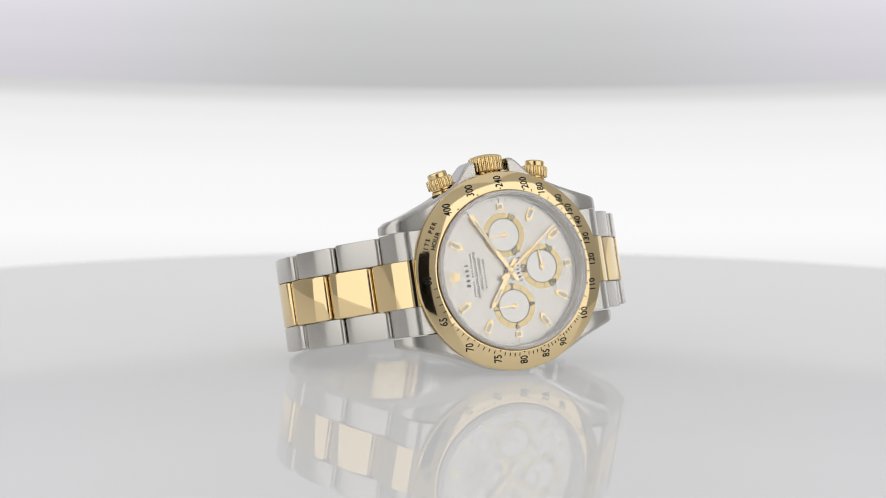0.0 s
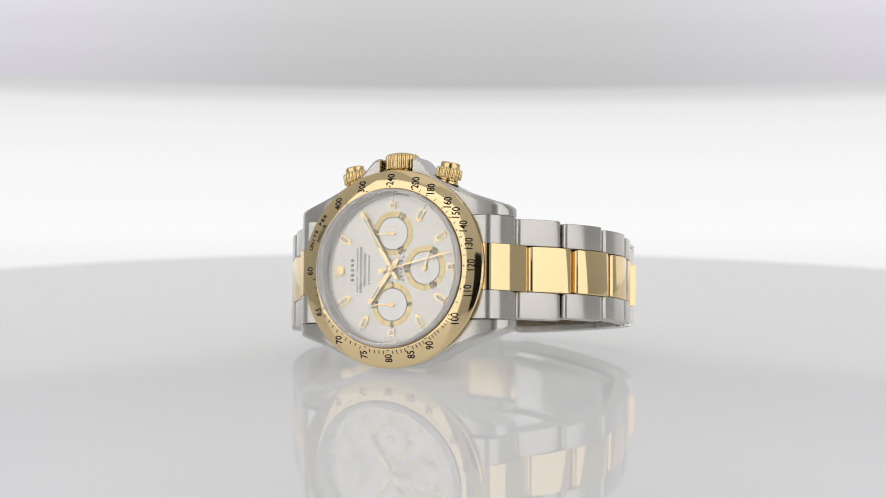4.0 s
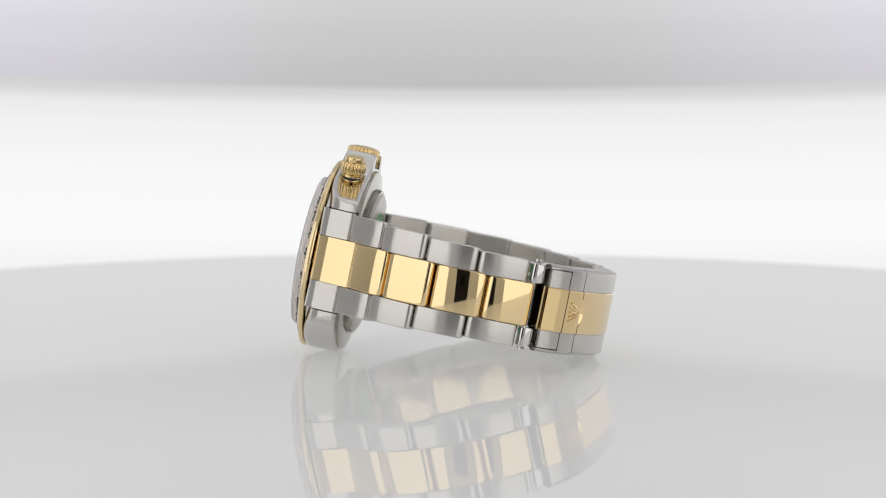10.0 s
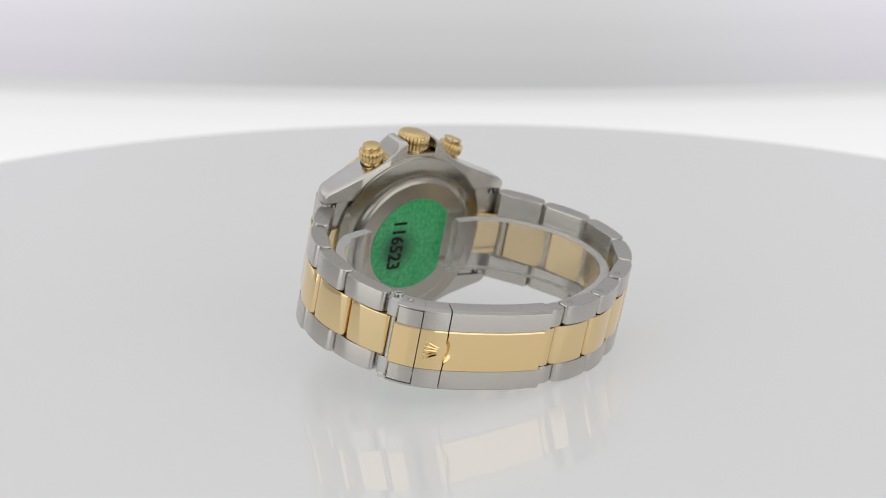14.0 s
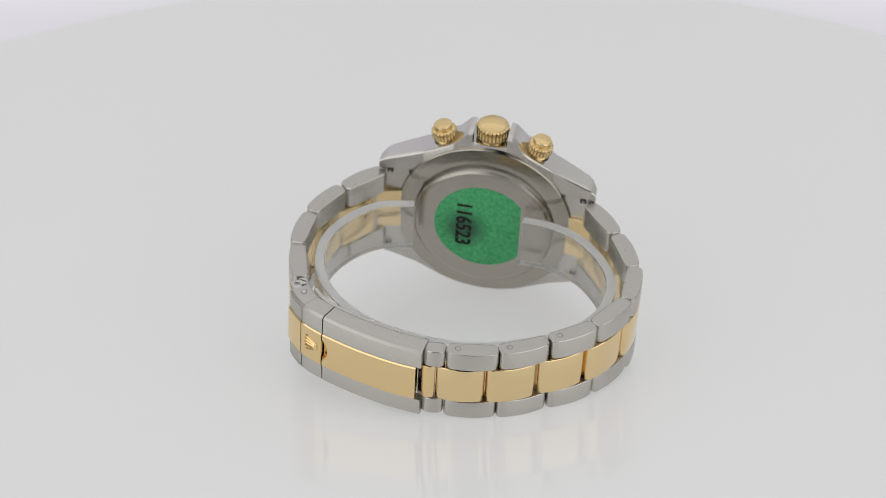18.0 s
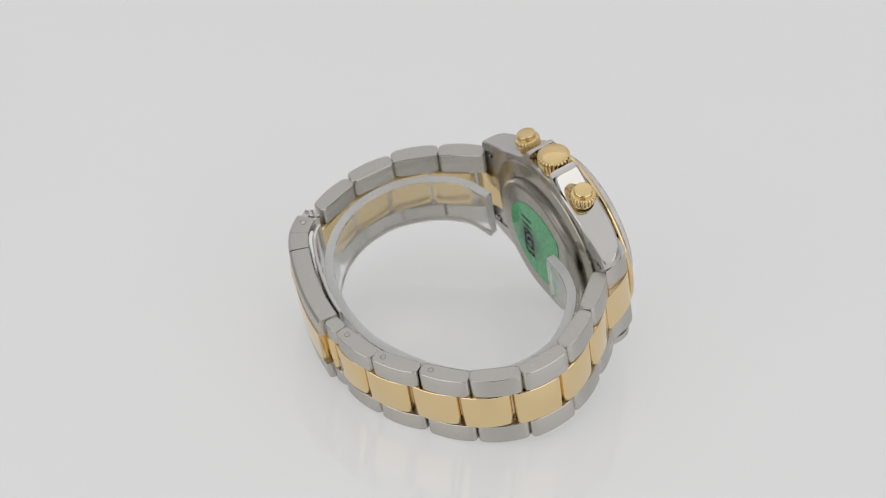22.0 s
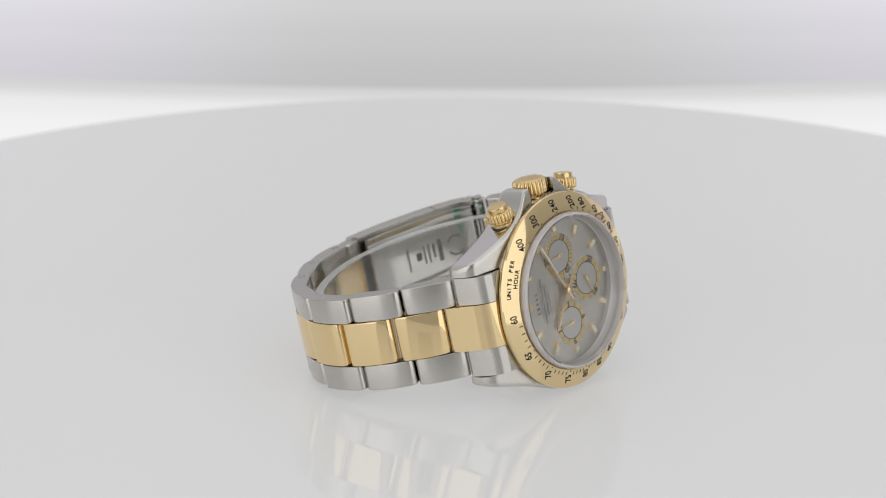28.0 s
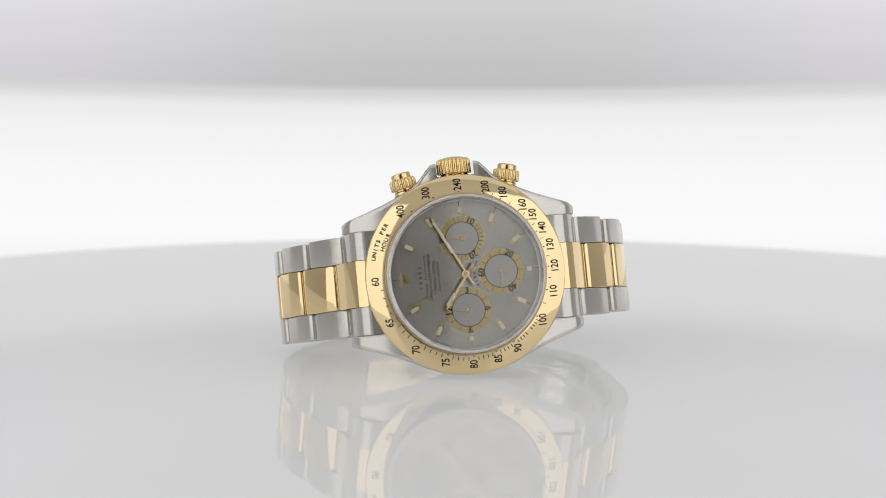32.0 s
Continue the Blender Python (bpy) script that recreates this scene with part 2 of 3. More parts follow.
def letters(text, size, m, depth=0.03, wide=1.0, bold=0.0):
    """A mesh of raised letters, centred, in millimetres under the frame m."""
    c = bpy.data.curves.new("letters", "FONT")
    c.body, c.size, c.align_x, c.align_y, c.extrude, c.resolution_u = text, size, "CENTER", "CENTER", depth, 3
    c.offset = bold
    ob = new("letters", c)
    me = bpy.data.meshes.new_from_object(ob.evaluated_get(bpy.context.evaluated_depsgraph_get()))
    bpy.data.objects.remove(ob)
    me.transform(Matrix.Scale(MM, 4) @ m @ Matrix.Diagonal((wide, 1, 1, 1)))
    return me


class Course:
    """A smooth line in the plane of the bracelet, by length."""

    def __init__(self, points):
        pts = [Vector((0, *p)) for p in points]
        pts = [2 * pts[0] - pts[1], *pts, 2 * pts[-1] - pts[-2]]
        line = []
        for a, b, c, d in zip(pts, pts[1:], pts[2:], pts[3:]):
            for k in range(16):
                s = k / 16
                line.append(0.5 * (2 * b + (c - a) * s + (2 * a - 5 * b + 4 * c - d) * s * s + (3 * b - a - 3 * c + d) * s ** 3))
        line.append(pts[-2])
        self.line, self.mark = line, [0.0]
        for a, b in zip(line, line[1:]):
            self.mark.append(self.mark[-1] + (b - a).length)
        self.length = self.mark[-1]

    def spot(self, s):
        k = min(max(int(np.searchsorted(self.mark, s)), 1), len(self.mark) - 1)
        a, b = self.line[k - 1], self.line[k]
        u = (s - self.mark[k - 1]) / (self.mark[k] - self.mark[k - 1])
        return a + (b - a) * u, (b - a).normalized()

    def stand(self, s, out):
        """Columns: across, along, outwards. out: 1 or -1, the side that is outside."""
        p, along = self.spot(s)
        up = Vector((0, -along.z, along.y)) * out
        m = Matrix.Identity(4)
        for i, v in enumerate((Vector((1, 0, 0)), along, up, p)):
            m.col[i][:3] = v
        return m


class Curve:
    """A smooth function through a few places (Catmull-Rom)."""

    def __init__(self, points):
        self.x, self.y = np.array([p[0] for p in points], float), np.array([p[1] for p in points], float)
        self.slope = np.gradient(self.y, self.x)

    def __call__(self, v):
        k = int(min(max(np.searchsorted(self.x, v), 1), len(self.x) - 1))
        d = self.x[k] - self.x[k - 1]
        u = (v - self.x[k - 1]) / d
        a, b, p, q = self.y[k - 1], self.y[k], self.slope[k - 1] * d, self.slope[k] * d
        return float(a * (1 + 2 * u) * (1 - u) ** 2 + p * u * (1 - u) ** 2 + b * u * u * (3 - 2 * u) + q * u * u * (u - 1))


def sweep(section, course, s0, s1, out, steps=10, bm=None):
    """Runs a closed section of (across, outwards) along a course."""
    secs = []
    for k in range(steps + 1):
        m = course.stand(s0 + (s1 - s0) * k / steps, out)
        secs.append([m @ Vector((x, 0, n)) for x, n in section])
    return rings(secs, bm)


def edged(bm):
    """Gives the end faces across the bracelet the second material."""
    bm.normal_update()
    for f in bm.faces:
        f.material_index = int(abs(f.normal.x) > 0.75)
    return bm


def bar(profile, x0, x1, ch, m, w0=1.0, w1=1.0):
    """A bar across the bracelet: a closed profile of (along, outwards) with chamfered ends."""
    cu = sum(p[0] for p in profile) / len(profile)
    cn = sum(p[1] for p in profile) / len(profile)
    hu = max(abs(p[0] - cu) for p in profile)
    hn = max(abs(p[1] - cn) for p in profile)
    secs = []
    for x, inset in ((x0, ch), (x0 + ch * 0.3, ch * 0.3), (x0 + ch, 0), (x1 - ch, 0), (x1 - ch * 0.3, ch * 0.3), (x1, ch)):
        secs.append([m @ Vector((x, cu + (u - cu) * (1 - inset / hu), cn + (n - cn) * (1 - inset / hn))) for u, n in profile])
    return rings(secs)


def pillow(long, thick, dome=0.3, fillet=1.0):
    """The side view of a link: gently domed on the outside, running smoothly into round ends."""
    h, t, f = long / 2, thick, min(fillet, long * 0.2)
    flat_half = h - f
    slope = math.atan(2 * dome / flat_half)
    top = [(flat_half * u, dome * (1 - u * u) - 0.08) for u in np.linspace(-1, 1, 13)]
    end = [(flat_half + f * (math.sin(a) - math.sin(slope)) * 1.0 / (1 - math.sin(slope)), f * (math.cos(a) - math.cos(slope)) - 0.08) for a in np.linspace(slope, math.pi / 2, 8)[1:]]
    right = end + [(h, -t + 0.9), (h - 0.35, -t + 0.25), (h - 0.9, -t)]
    return [*top, *right, (0, -t), *[(-u, n) for u, n in reversed(right)]]


# ---- studio ----
def studio():
    for name, m, size in (("floor", pose(0, 0, -0.9), (5, 5)), ("ceiling", pose(0, 0, 2.0, 180), (5, 5)),
                          ("wall_north", pose(0, 2.5, 0.55, 90), (5, 2.9)), ("wall_south", pose(0, -2.5, 0.55, -90), (5, 2.9)),
                          ("wall_east", pose(2.5, 0, 0.55, 90, 0, -90), (5, 2.9)), ("wall_west", pose(-2.5, 0, 0.55, 90, 0, 90), (5, 2.9))):
        bm = bmesh.new()
        bmesh.ops.create_cube(bm, size=1)
        bm.transform(Matrix.Translation((0, 0, -0.05)) @ Matrix.Diagonal((size[0], size[1], 0.1, 1)))
        me = bpy.data.meshes.new(name)
        bm.to_mesh(me)
        bm.free()
        me.materials.append(PAINT)
        ob = new(name, me)
        ob.matrix_world = m
        tagged(ob, "plain dark grey painted studio " + name.split("_")[0], name.split("_")[0], kind="structure")


def light_tent():
    """An unseen round closed tent that glows itself, added to light the watch; the camera rides inside it."""
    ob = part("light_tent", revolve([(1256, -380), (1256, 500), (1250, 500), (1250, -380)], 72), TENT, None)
    tagged(ob, "unseen round white tent with its own glow, added to light the watch", "light tent", kind="structure")
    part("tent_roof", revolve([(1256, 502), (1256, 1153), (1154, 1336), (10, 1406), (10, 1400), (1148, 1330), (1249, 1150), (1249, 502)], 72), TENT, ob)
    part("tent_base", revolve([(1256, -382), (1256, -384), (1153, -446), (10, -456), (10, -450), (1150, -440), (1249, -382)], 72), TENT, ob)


def camera_rig():
    """The black camera body whose dark shape the gold and steel mirror; it follows the lens on the arm."""
    rig = new("camera_rig")
    tagged(rig, "black camera body riding on the tilting arm before the watch", "camera")
    m = Matrix.Translation((0, -REACH / MM - 62, 0)) @ Matrix.Rotation(radians(90), 4, "X")
    out = []
    for cx, cy, a0 in ((60, 150, 0), (-60, 150, 90), (-72, -110, 180), (72, -110, 270)):
        r = 26 if cy > 0 else 14
        out += [(cx + r * math.cos(radians(a0 + 15 * k)), cy + r * math.sin(radians(a0 + 15 * k))) for k in range(7)]
    bm = rings([[m @ Vector((x * f, y * f, z)) for x, y in out] for z, f in ((0, 0.96), (-3, 1.0), (62, 1.0), (66, 0.96))])
    part("body", bm, CAMERA_BLACK, None, "matt black camera body").parent = rig
    part("lens_barrel", revolve([(30, -60), (37, -60), (38, -58), (38, -30), (40, -28), (40, -8), (38, -6), (30, -6)], 48, m=Matrix.Translation((0, -REACH / MM, 0)) @ Matrix.Rotation(radians(-90), 4, "X")), CAMERA_BLACK, None, "ribbed black lens barrel").parent = rig
    return rig


def turntable():
    hub = new("turntable")
    tagged(hub, "round glossy white glowing acrylic turntable turning under the watch", "turntable")
    r = 192.0
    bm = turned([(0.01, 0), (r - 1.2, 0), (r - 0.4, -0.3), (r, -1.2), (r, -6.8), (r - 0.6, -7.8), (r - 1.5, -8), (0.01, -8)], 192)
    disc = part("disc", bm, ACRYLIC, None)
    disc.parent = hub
    bm = turned([(0.01, -8.2), (70, -8.2), (70, -20), (42, -26), (42, -430), (120, -434), (120, -449), (0.01, -449)], 64)
    post = part("post", bm, PAINT, None)
    post.parent = hub
    return hub


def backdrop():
    """A glowing sheet with a baffle above it, light painted into both, carried by the camera's arm."""
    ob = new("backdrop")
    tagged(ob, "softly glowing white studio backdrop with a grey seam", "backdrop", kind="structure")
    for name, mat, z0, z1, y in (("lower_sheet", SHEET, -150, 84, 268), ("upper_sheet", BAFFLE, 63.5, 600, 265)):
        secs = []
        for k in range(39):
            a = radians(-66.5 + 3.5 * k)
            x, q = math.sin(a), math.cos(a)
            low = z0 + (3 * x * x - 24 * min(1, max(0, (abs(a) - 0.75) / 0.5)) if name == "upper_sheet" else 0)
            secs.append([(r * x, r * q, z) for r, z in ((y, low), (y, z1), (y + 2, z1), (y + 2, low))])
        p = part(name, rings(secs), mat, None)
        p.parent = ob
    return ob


# ---- the watch ----
def build_case(watch):
    case = part("case", turned([(0.01, -1.72), (18.6, -1.72), (18.9, -2.0), (18.9, -7.6), (18.6, -8.2), (17.0, -8.3), (0.01, -8.3)], 96),
                (STEEL, SATIN), watch, "polished and brushed stainless steel case")
    # flanks and lugs, one run of sections on each side
    ys = (22.7, 22.45, 22.1, 21.6, 20.9, 19.8, 18.6, 17.4, 16.2, 15.2, 14.4, 13.9, 13.7, 13.5, 12.9, 12.2, 11.5, 10.8, 10.1, 9.5, 8.9, 8.3, 7.7, 7.1, 6.5, 5.9, 5.4, 5.0, 4.7, 4.45, 4.2, 3.6)
    plain_side = Curve(((3, 19.2), (4, 19.0), (8, 17.9), (11, 16.5), (13.7, 15.25), (16, 14.35), (18, 13.65), (21.2, 12.6), (23, 12.1)))
    guard_side = Curve(((3, 21.9), (4.3, 21.9), (4.7, 21.75), (5.6, 20.9), (7.0, 19.2), (8.2, 18.05), (9.5, 17.25), (11, 16.5), (13.7, 15.25), (16, 14.35), (18, 13.65), (21.2, 12.6), (23, 12.1)))

    def section(sx, y, sy, slot=False):
        drop = max(0, (y - 11) / 11.6) ** 1.6
        zt = -1.68 - 2.8 * drop
        zb = -8.35 - 0.75 * max(0, (y - 13) / 9.6) ** 1.3
        xo = plain_side(max(y, 3.6))
        horn = 0.0
        if sx > 0:
            side = 19.3 if slot else guard_side(max(y, 3.6))
            horn, xo = max(0, side - xo), side
        zt -= 0.42 * max(0, y - 20.6) ** 2
        xo -= 0.5 * max(0, y - 21.8)
        xi = 10.15 if y > 14.5 else 6.0
        zt, zb = zt - 0.14 * horn, zb + 0.3 * horn
        pts = [(xi, zt), (xo - 0.95, zt), (xo - 0.7, zt), (xo - 0.18, zt - 0.25), (xo, zt - 0.7), (xo, zt - 0.85), (xo, zb + 0.75), (xo, zb + 0.6), (xo - 0.12, zb + 0.26 - 0.15 * horn), (xo - 0.4, zb + 0.06 - 0.3 * horn), (xi, zb - 0.3 * horn)]
        return [(sx * a, sy * y, b) for a, b in pts]

    for sx in (1, -1):
        for sy in (1, -1):
            bm = rings([section(sx, y, sy) for y in ys if y >= 13.7])
            bm.normal_update()
            for f in bm.faces:
                f.material_index = int(abs(f.normal.x) > 0.6)
            part("lug", bm, (SATIN, GUARD), case, "brushed steel lug with a bevelled edge", 32)
        for sy in (1, -1):
            bm = rings([section(sx, y, sy) for y in ys if y <= 13.7])
            bm.normal_update()
            for f in bm.faces:
                f.material_index = int(abs(f.normal.z) > 0.6)
            part("crown_guard" if sx > 0 else "case_flank", bm, (GUARD, SATIN), case, "polished steel case flank with a crown guard" if sx > 0 else "polished steel case flank", 50)
        part("case_flank", rings([section(sx, y, 1, True) for y in (-3.6, 0, 3.6)]), GUARD, case)
    back = part("caseback", revolve([(18.55, -7.9), (18.55, -8.75), (18.4, -8.9), (16.4, -9.22), (15.1, -9.38), (9.0, -9.45), (9.0, -7.9)], 128), SMOOTH_BACK, watch, "brushed steel screw-down caseback", 24)
    part("fluted_ring", revolve([(12.0, -9.3), (15.0, -9.3), (15.0, -9.9), (14.75, -10.35), (14.5, -10.45), (12.0, -10.45)], 800, (0, 0.5, 0.5, 0.45, 0.3, 0)), FLUTE, back, "finely fluted steel ring")
    part("back_plate", turned([(0.01, -10.0), (14.35, -10.0), (14.35, -10.5), (14.2, -10.62), (13.75, -10.82), (13.3, -10.86), (0.01, -10.86)], 128), SATIN_BACK, back, "satin steel back plate")
    film = part("sticker", flat([(10.2 * math.cos(a), min(7.9, 10.2 * math.sin(a))) for a in np.linspace(0, 2 * math.pi, 96, endpoint=False)], -10.96, -10.8), FILM, watch, "green plastic sticker with a black number")
    turn = Matrix(((-1, 0, 0, 0.1), (0, 1, 0, -4.1), (0, 0, -1, -10.975), (0, 0, 0, 1)))
    part("number", letters("116523", 4.5, turn, 0.01, 0.86, 0.13), INK, film, "black printed number")


def build_bezel(watch):
    bezel = part("bezel", revolve([(15.45, -1.62), (19.0, -1.62), (19.3, -1.45), (19.37, -1.25), (19.37, -0.95), (19.2, -0.62), (18.8, -0.42), (16.0, 0.6), (15.7, 0.63), (15.45, 0.45)], 128),
                 BEZEL_GOLD, watch, "polished yellow gold bezel with a black engraved scale")

    def top(r):
        return -0.42 + (18.8 - r) * 0.364 + 0.012

    for n in (60, 65, 70, 75, 80, 85, 90, 100, 110, 120, 130, 140, 150, 160, 180, 200, 240, 300, 400):
        a = 360 * 60 / n if n != 60 else 0
        r = 17.45 if n < 100 else 17.35
        a2 = a - (5.0 if n == 400 else 3.0 if n == 300 else 0)
        m = at(a2, r, top(r)) @ Matrix.Rotation(radians(a2), 4, "Z")
        tip = Matrix.Rotation(math.atan(0.364), 4, Vector((math.cos(radians(a2)), -math.sin(radians(a2)), 0)))
        m = Matrix.Translation(m.translation) @ tip.inverted()
        part("numeral", letters(str(n), 2.15, m, 0.02, 0.78, 0.036), INK, bezel)
        if n > 60:
            d = at(a, 15.95, top(15.95))
            part("scale_dot", turned([(0.01, -0.02), (0.14, -0.02), (0.14, 0.03), (0.01, 0.03)], 10, m=d), INK, bezel)
    bm = bmesh.new()
    for n in list(range(61, 100)) + [105, 115, 125, 135, 145, 155, 170, 190]:
        if n % 5 == 0 and n < 100:
            continue
        a = 360 * 60 / n
        r0, r1 = (16.05, 16.75) if n < 100 else (15.9, 16.5)
        w = 0.075 if n < 100 else 0.06
        flat([(-w, 0), (w, 0), (w, r1 - r0), (-w, r1 - r0)], 0, 0.03, bm, at(a, r0, top(r0) - 0.012) @ Matrix.Rotation(-0.349, 4, "X"))
    tagged(part("scale_tick", bm, INK, bezel), kind="stuff")
    for text, mid, step, r in (("UNITS PER", 25.5, 2.75, 17.95), ("HOUR", 26.5, 3.3, 16.65)):
        for k, sign in enumerate(text):
            if sign != " ":
                a = mid + step * (k - (len(text) - 1) / 2)
                part("letter", letters(sign, 1.18, at(a, r, top(r) + 0.02) @ Matrix.Rotation(-0.349, 4, "X"), 0.02, 1.0, 0.035), INK, bezel)
    crystal = part("crystal", turned([(0.01, 1.72), (14.86, 1.72), (14.86, 1.9), (14.7, 2.0), (0.01, 2.0)], 96), GLASS, watch, "flat clear sapphire crystal")
    crystal.visible_shadow = False
    part("crystal_rim", revolve([(14.87, 0.6), (15.36, 0.6), (15.36, 1.6), (15.3, 1.8), (15.1, 1.96), (14.87, 1.98)], 128), RIM, crystal, "whitish ground crystal edge").visible_shadow = False
    part("inner_ring", revolve([(14.36, -1.3), (15.4, -1.3), (15.4, 0.88), (15.28, 0.88), (14.9, -0.2), (14.82, -0.3), (14.5, -1.0), (14.4, -1.06)], 160), RING, watch, "pale steel inner ring")


def baton(m, long, half, tip, z0, z1, bm=None):
    return flat([(-half, long), (half, long), (half, tip), (0, 0), (-half, tip)], z0, z1, bm, m)


def build_dial(watch):
    dial = part("dial", turned([(14.9, -1.6), (14.9, -1.2)], 128), SUNRAY, watch, "silver-grey dial with gold markers")
    z = -1.2
    for h in (1, 2, 4, 5, 7, 8, 10, 11):
        mk = part("hour_marker", baton(at(h * 30, 10.35, z), 2.75, 0.62, 0.75, 0, 0.34), GOLD_SATIN, dial, "pointed gold hour marker")
        part("lume", baton(at(h * 30, 11.0, z), 1.9, 0.39, 0.4, 0.3, 0.38), LUME, mk)
    for h in (3, 6, 9):
        mk = part("hour_marker", flat([(-0.62, -0.62), (0.62, -0.62), (0.62, 0.62), (-0.62, 0.62)], 0, 0.34, m=at(h * 30, 12.45, z)), GOLD_SATIN, dial, "square gold hour marker")
        part("lume", flat([(-0.42, -0.42), (0.42, -0.42), (0.42, 0.42), (-0.42, 0.42)], 0.3, 0.38, m=at(h * 30, 12.45, z)), LUME, mk)
    # plain applied emblem at twelve
    bm = flat([(-0.75, -1.15), (0.75, -1.15), (0.62, -0.7), (-0.62, -0.7)], 0, 0.32, m=at(0, 11.7, z))
    for k in range(-2, 3):
        m = at(0, 11.7, z) @ Matrix.Translation((k * 0.24, -0.75, 0)) @ Matrix.Rotation(radians(-14 * k), 4, "Z")
        flat([(-0.17, 0), (0.17, 0), (0.04, 1.6), (-0.04, 1.6)], 0, 0.3, bm, m)
        turned([(0.01, 0), (0.17, 0), (0.17, 0.3), (0.01, 0.34)], 10, m=m @ Matrix.Translation((0, 1.7, 0)), bm=bm)
    part("emblem", bm, GOLD_SATIN, dial, "small gold applied emblem")
    bm = bmesh.new()
    for k in range(240):
        r0, w = (13.35, 0.045) if k % 4 == 0 else (13.88, 0.03)
        if k % 20 == 0:
            r0, w = 13.2, 0.06
        flat([(-w, 0), (w, 0), (w, 14.3 - r0), (-w, 14.3 - r0)], 0, 0.012, bm, at(k * 1.5, r0, z))
    tagged(part("minute_track", bm, GREY_INK, dial), kind="stuff")

    def words(counts, r, wide, high, gap, ink):
        """Rows of small plain bars, one group for each word."""
        total = sum(counts) * (wide + gap) + (len(counts) - 1) * 2 * gap - gap
        x = -total / 2
        for count in counts:
            for k in range(count):
                part("print_bar", flat([(x, -high / 2), (x + wide, -high / 2), (x + wide, high / 2), (x, high / 2)], 0, 0.014, m=at(0, r, z)), ink, dial)
                x += wide + gap
            x += 2 * gap

    words((5,), 8.75, 0.42, 0.72, 0.55, PALE_INK)
    words((6, 9), 7.65, 0.26, 0.4, 0.28, PALE_INK)
    part("lettering", letters("SUPERLATIVE CHRONOMETER", 0.78, at(0, 6.85, z + 0.008), 0.006, 0.86, 0.02), GREY_INK, dial)
    part("lettering", letters("OFFICIALLY CERTIFIED", 0.78, at(0, 5.98, z + 0.008), 0.006, 0.82, 0.02), GREY_INK, dial)
    words((10,), 5.15, 0.28, 0.4, 0.31, PALE_INK)
    part("lettering", letters("SWISS", 0.55, at(186, 13.75, z + 0.008) @ Matrix.Rotation(math.pi, 4, "Z"), 0.006), GREY_INK, dial)
    part("lettering", letters("MADE", 0.55, at(174, 13.75, z + 0.008) @ Matrix.Rotation(math.pi, 4, "Z"), 0.006), GREY_INK, dial)
    hub6 = at(180, 6.95, z)
    hub6 = Matrix.Translation(hub6.translation)
    for k in range(7):
        m = hub6 @ at((k - 3) * 8.5, 5.15)
        part("print_bar", flat([(-0.15, -0.26), (0.15, -0.26), (0.15, 0.26), (-0.15, 0.26)], 0, 0.014, m=m), RED_INK, dial)
    for where, marks, steps in ((90, (("30", 0), ("10", 120), ("20", 240)), 30), (180, (("60", 0), ("20", 120), ("40", 240)), 12), (270, (("12", 0), ("3", 90), ("6", 180), ("9", 270)), 12)):
        c = Matrix.Translation(at(where, 6.95, z).translation)
        sub = part("subdial", revolve([(3.25, 0), (4.35, 0), (4.35, 0.03), (4.3, 0.05), (3.3, 0.05), (3.25, 0.03)], 64, m=c), GOLD_PRINT, dial, "gold subdial ring with black numerals")
        part("subdial_face", turned([(0.01, 0.005), (3.2, 0.005), (3.2, 0.02), (0.01, 0.02)], 48, m=c), SILVER, sub)
        part("subdial_edge", revolve([(3.12, 0), (3.26, 0), (3.26, 0.06), (3.12, 0.06)], 64, m=c), INK, sub)
        for text, a in marks:
            part("numeral", letters(text, 1.7, c @ at(a, 3.78, 0.06), 0.012, 1.0, 0.05), INK, sub)
        bm = bmesh.new()
        for k in range(steps):
            a = 360 * k / steps
            if all(abs((a - b + 180) % 360 - 180) > 16 for _, b in marks):
                flat([(-0.045, 0), (0.045, 0), (0.045, 0.95), (-0.045, 0.95)], 0, 0.02, bm, c @ at(a, 3.35, 0.045))
        part("subdial_tick", bm, INK, sub)
        part("hand_post", turned([(0.01, 0), (0.42, 0), (0.42, 0.4), (0.3, 0.5), (0.01, 0.5)], 20, m=c), GOLD, sub)
    part("center_post", turned([(0.01, -1.2), (0.5, -1.2), (0.5, 0.25), (0.35, 0.35), (0.01, 0.35)], 24), GOLD, watch)


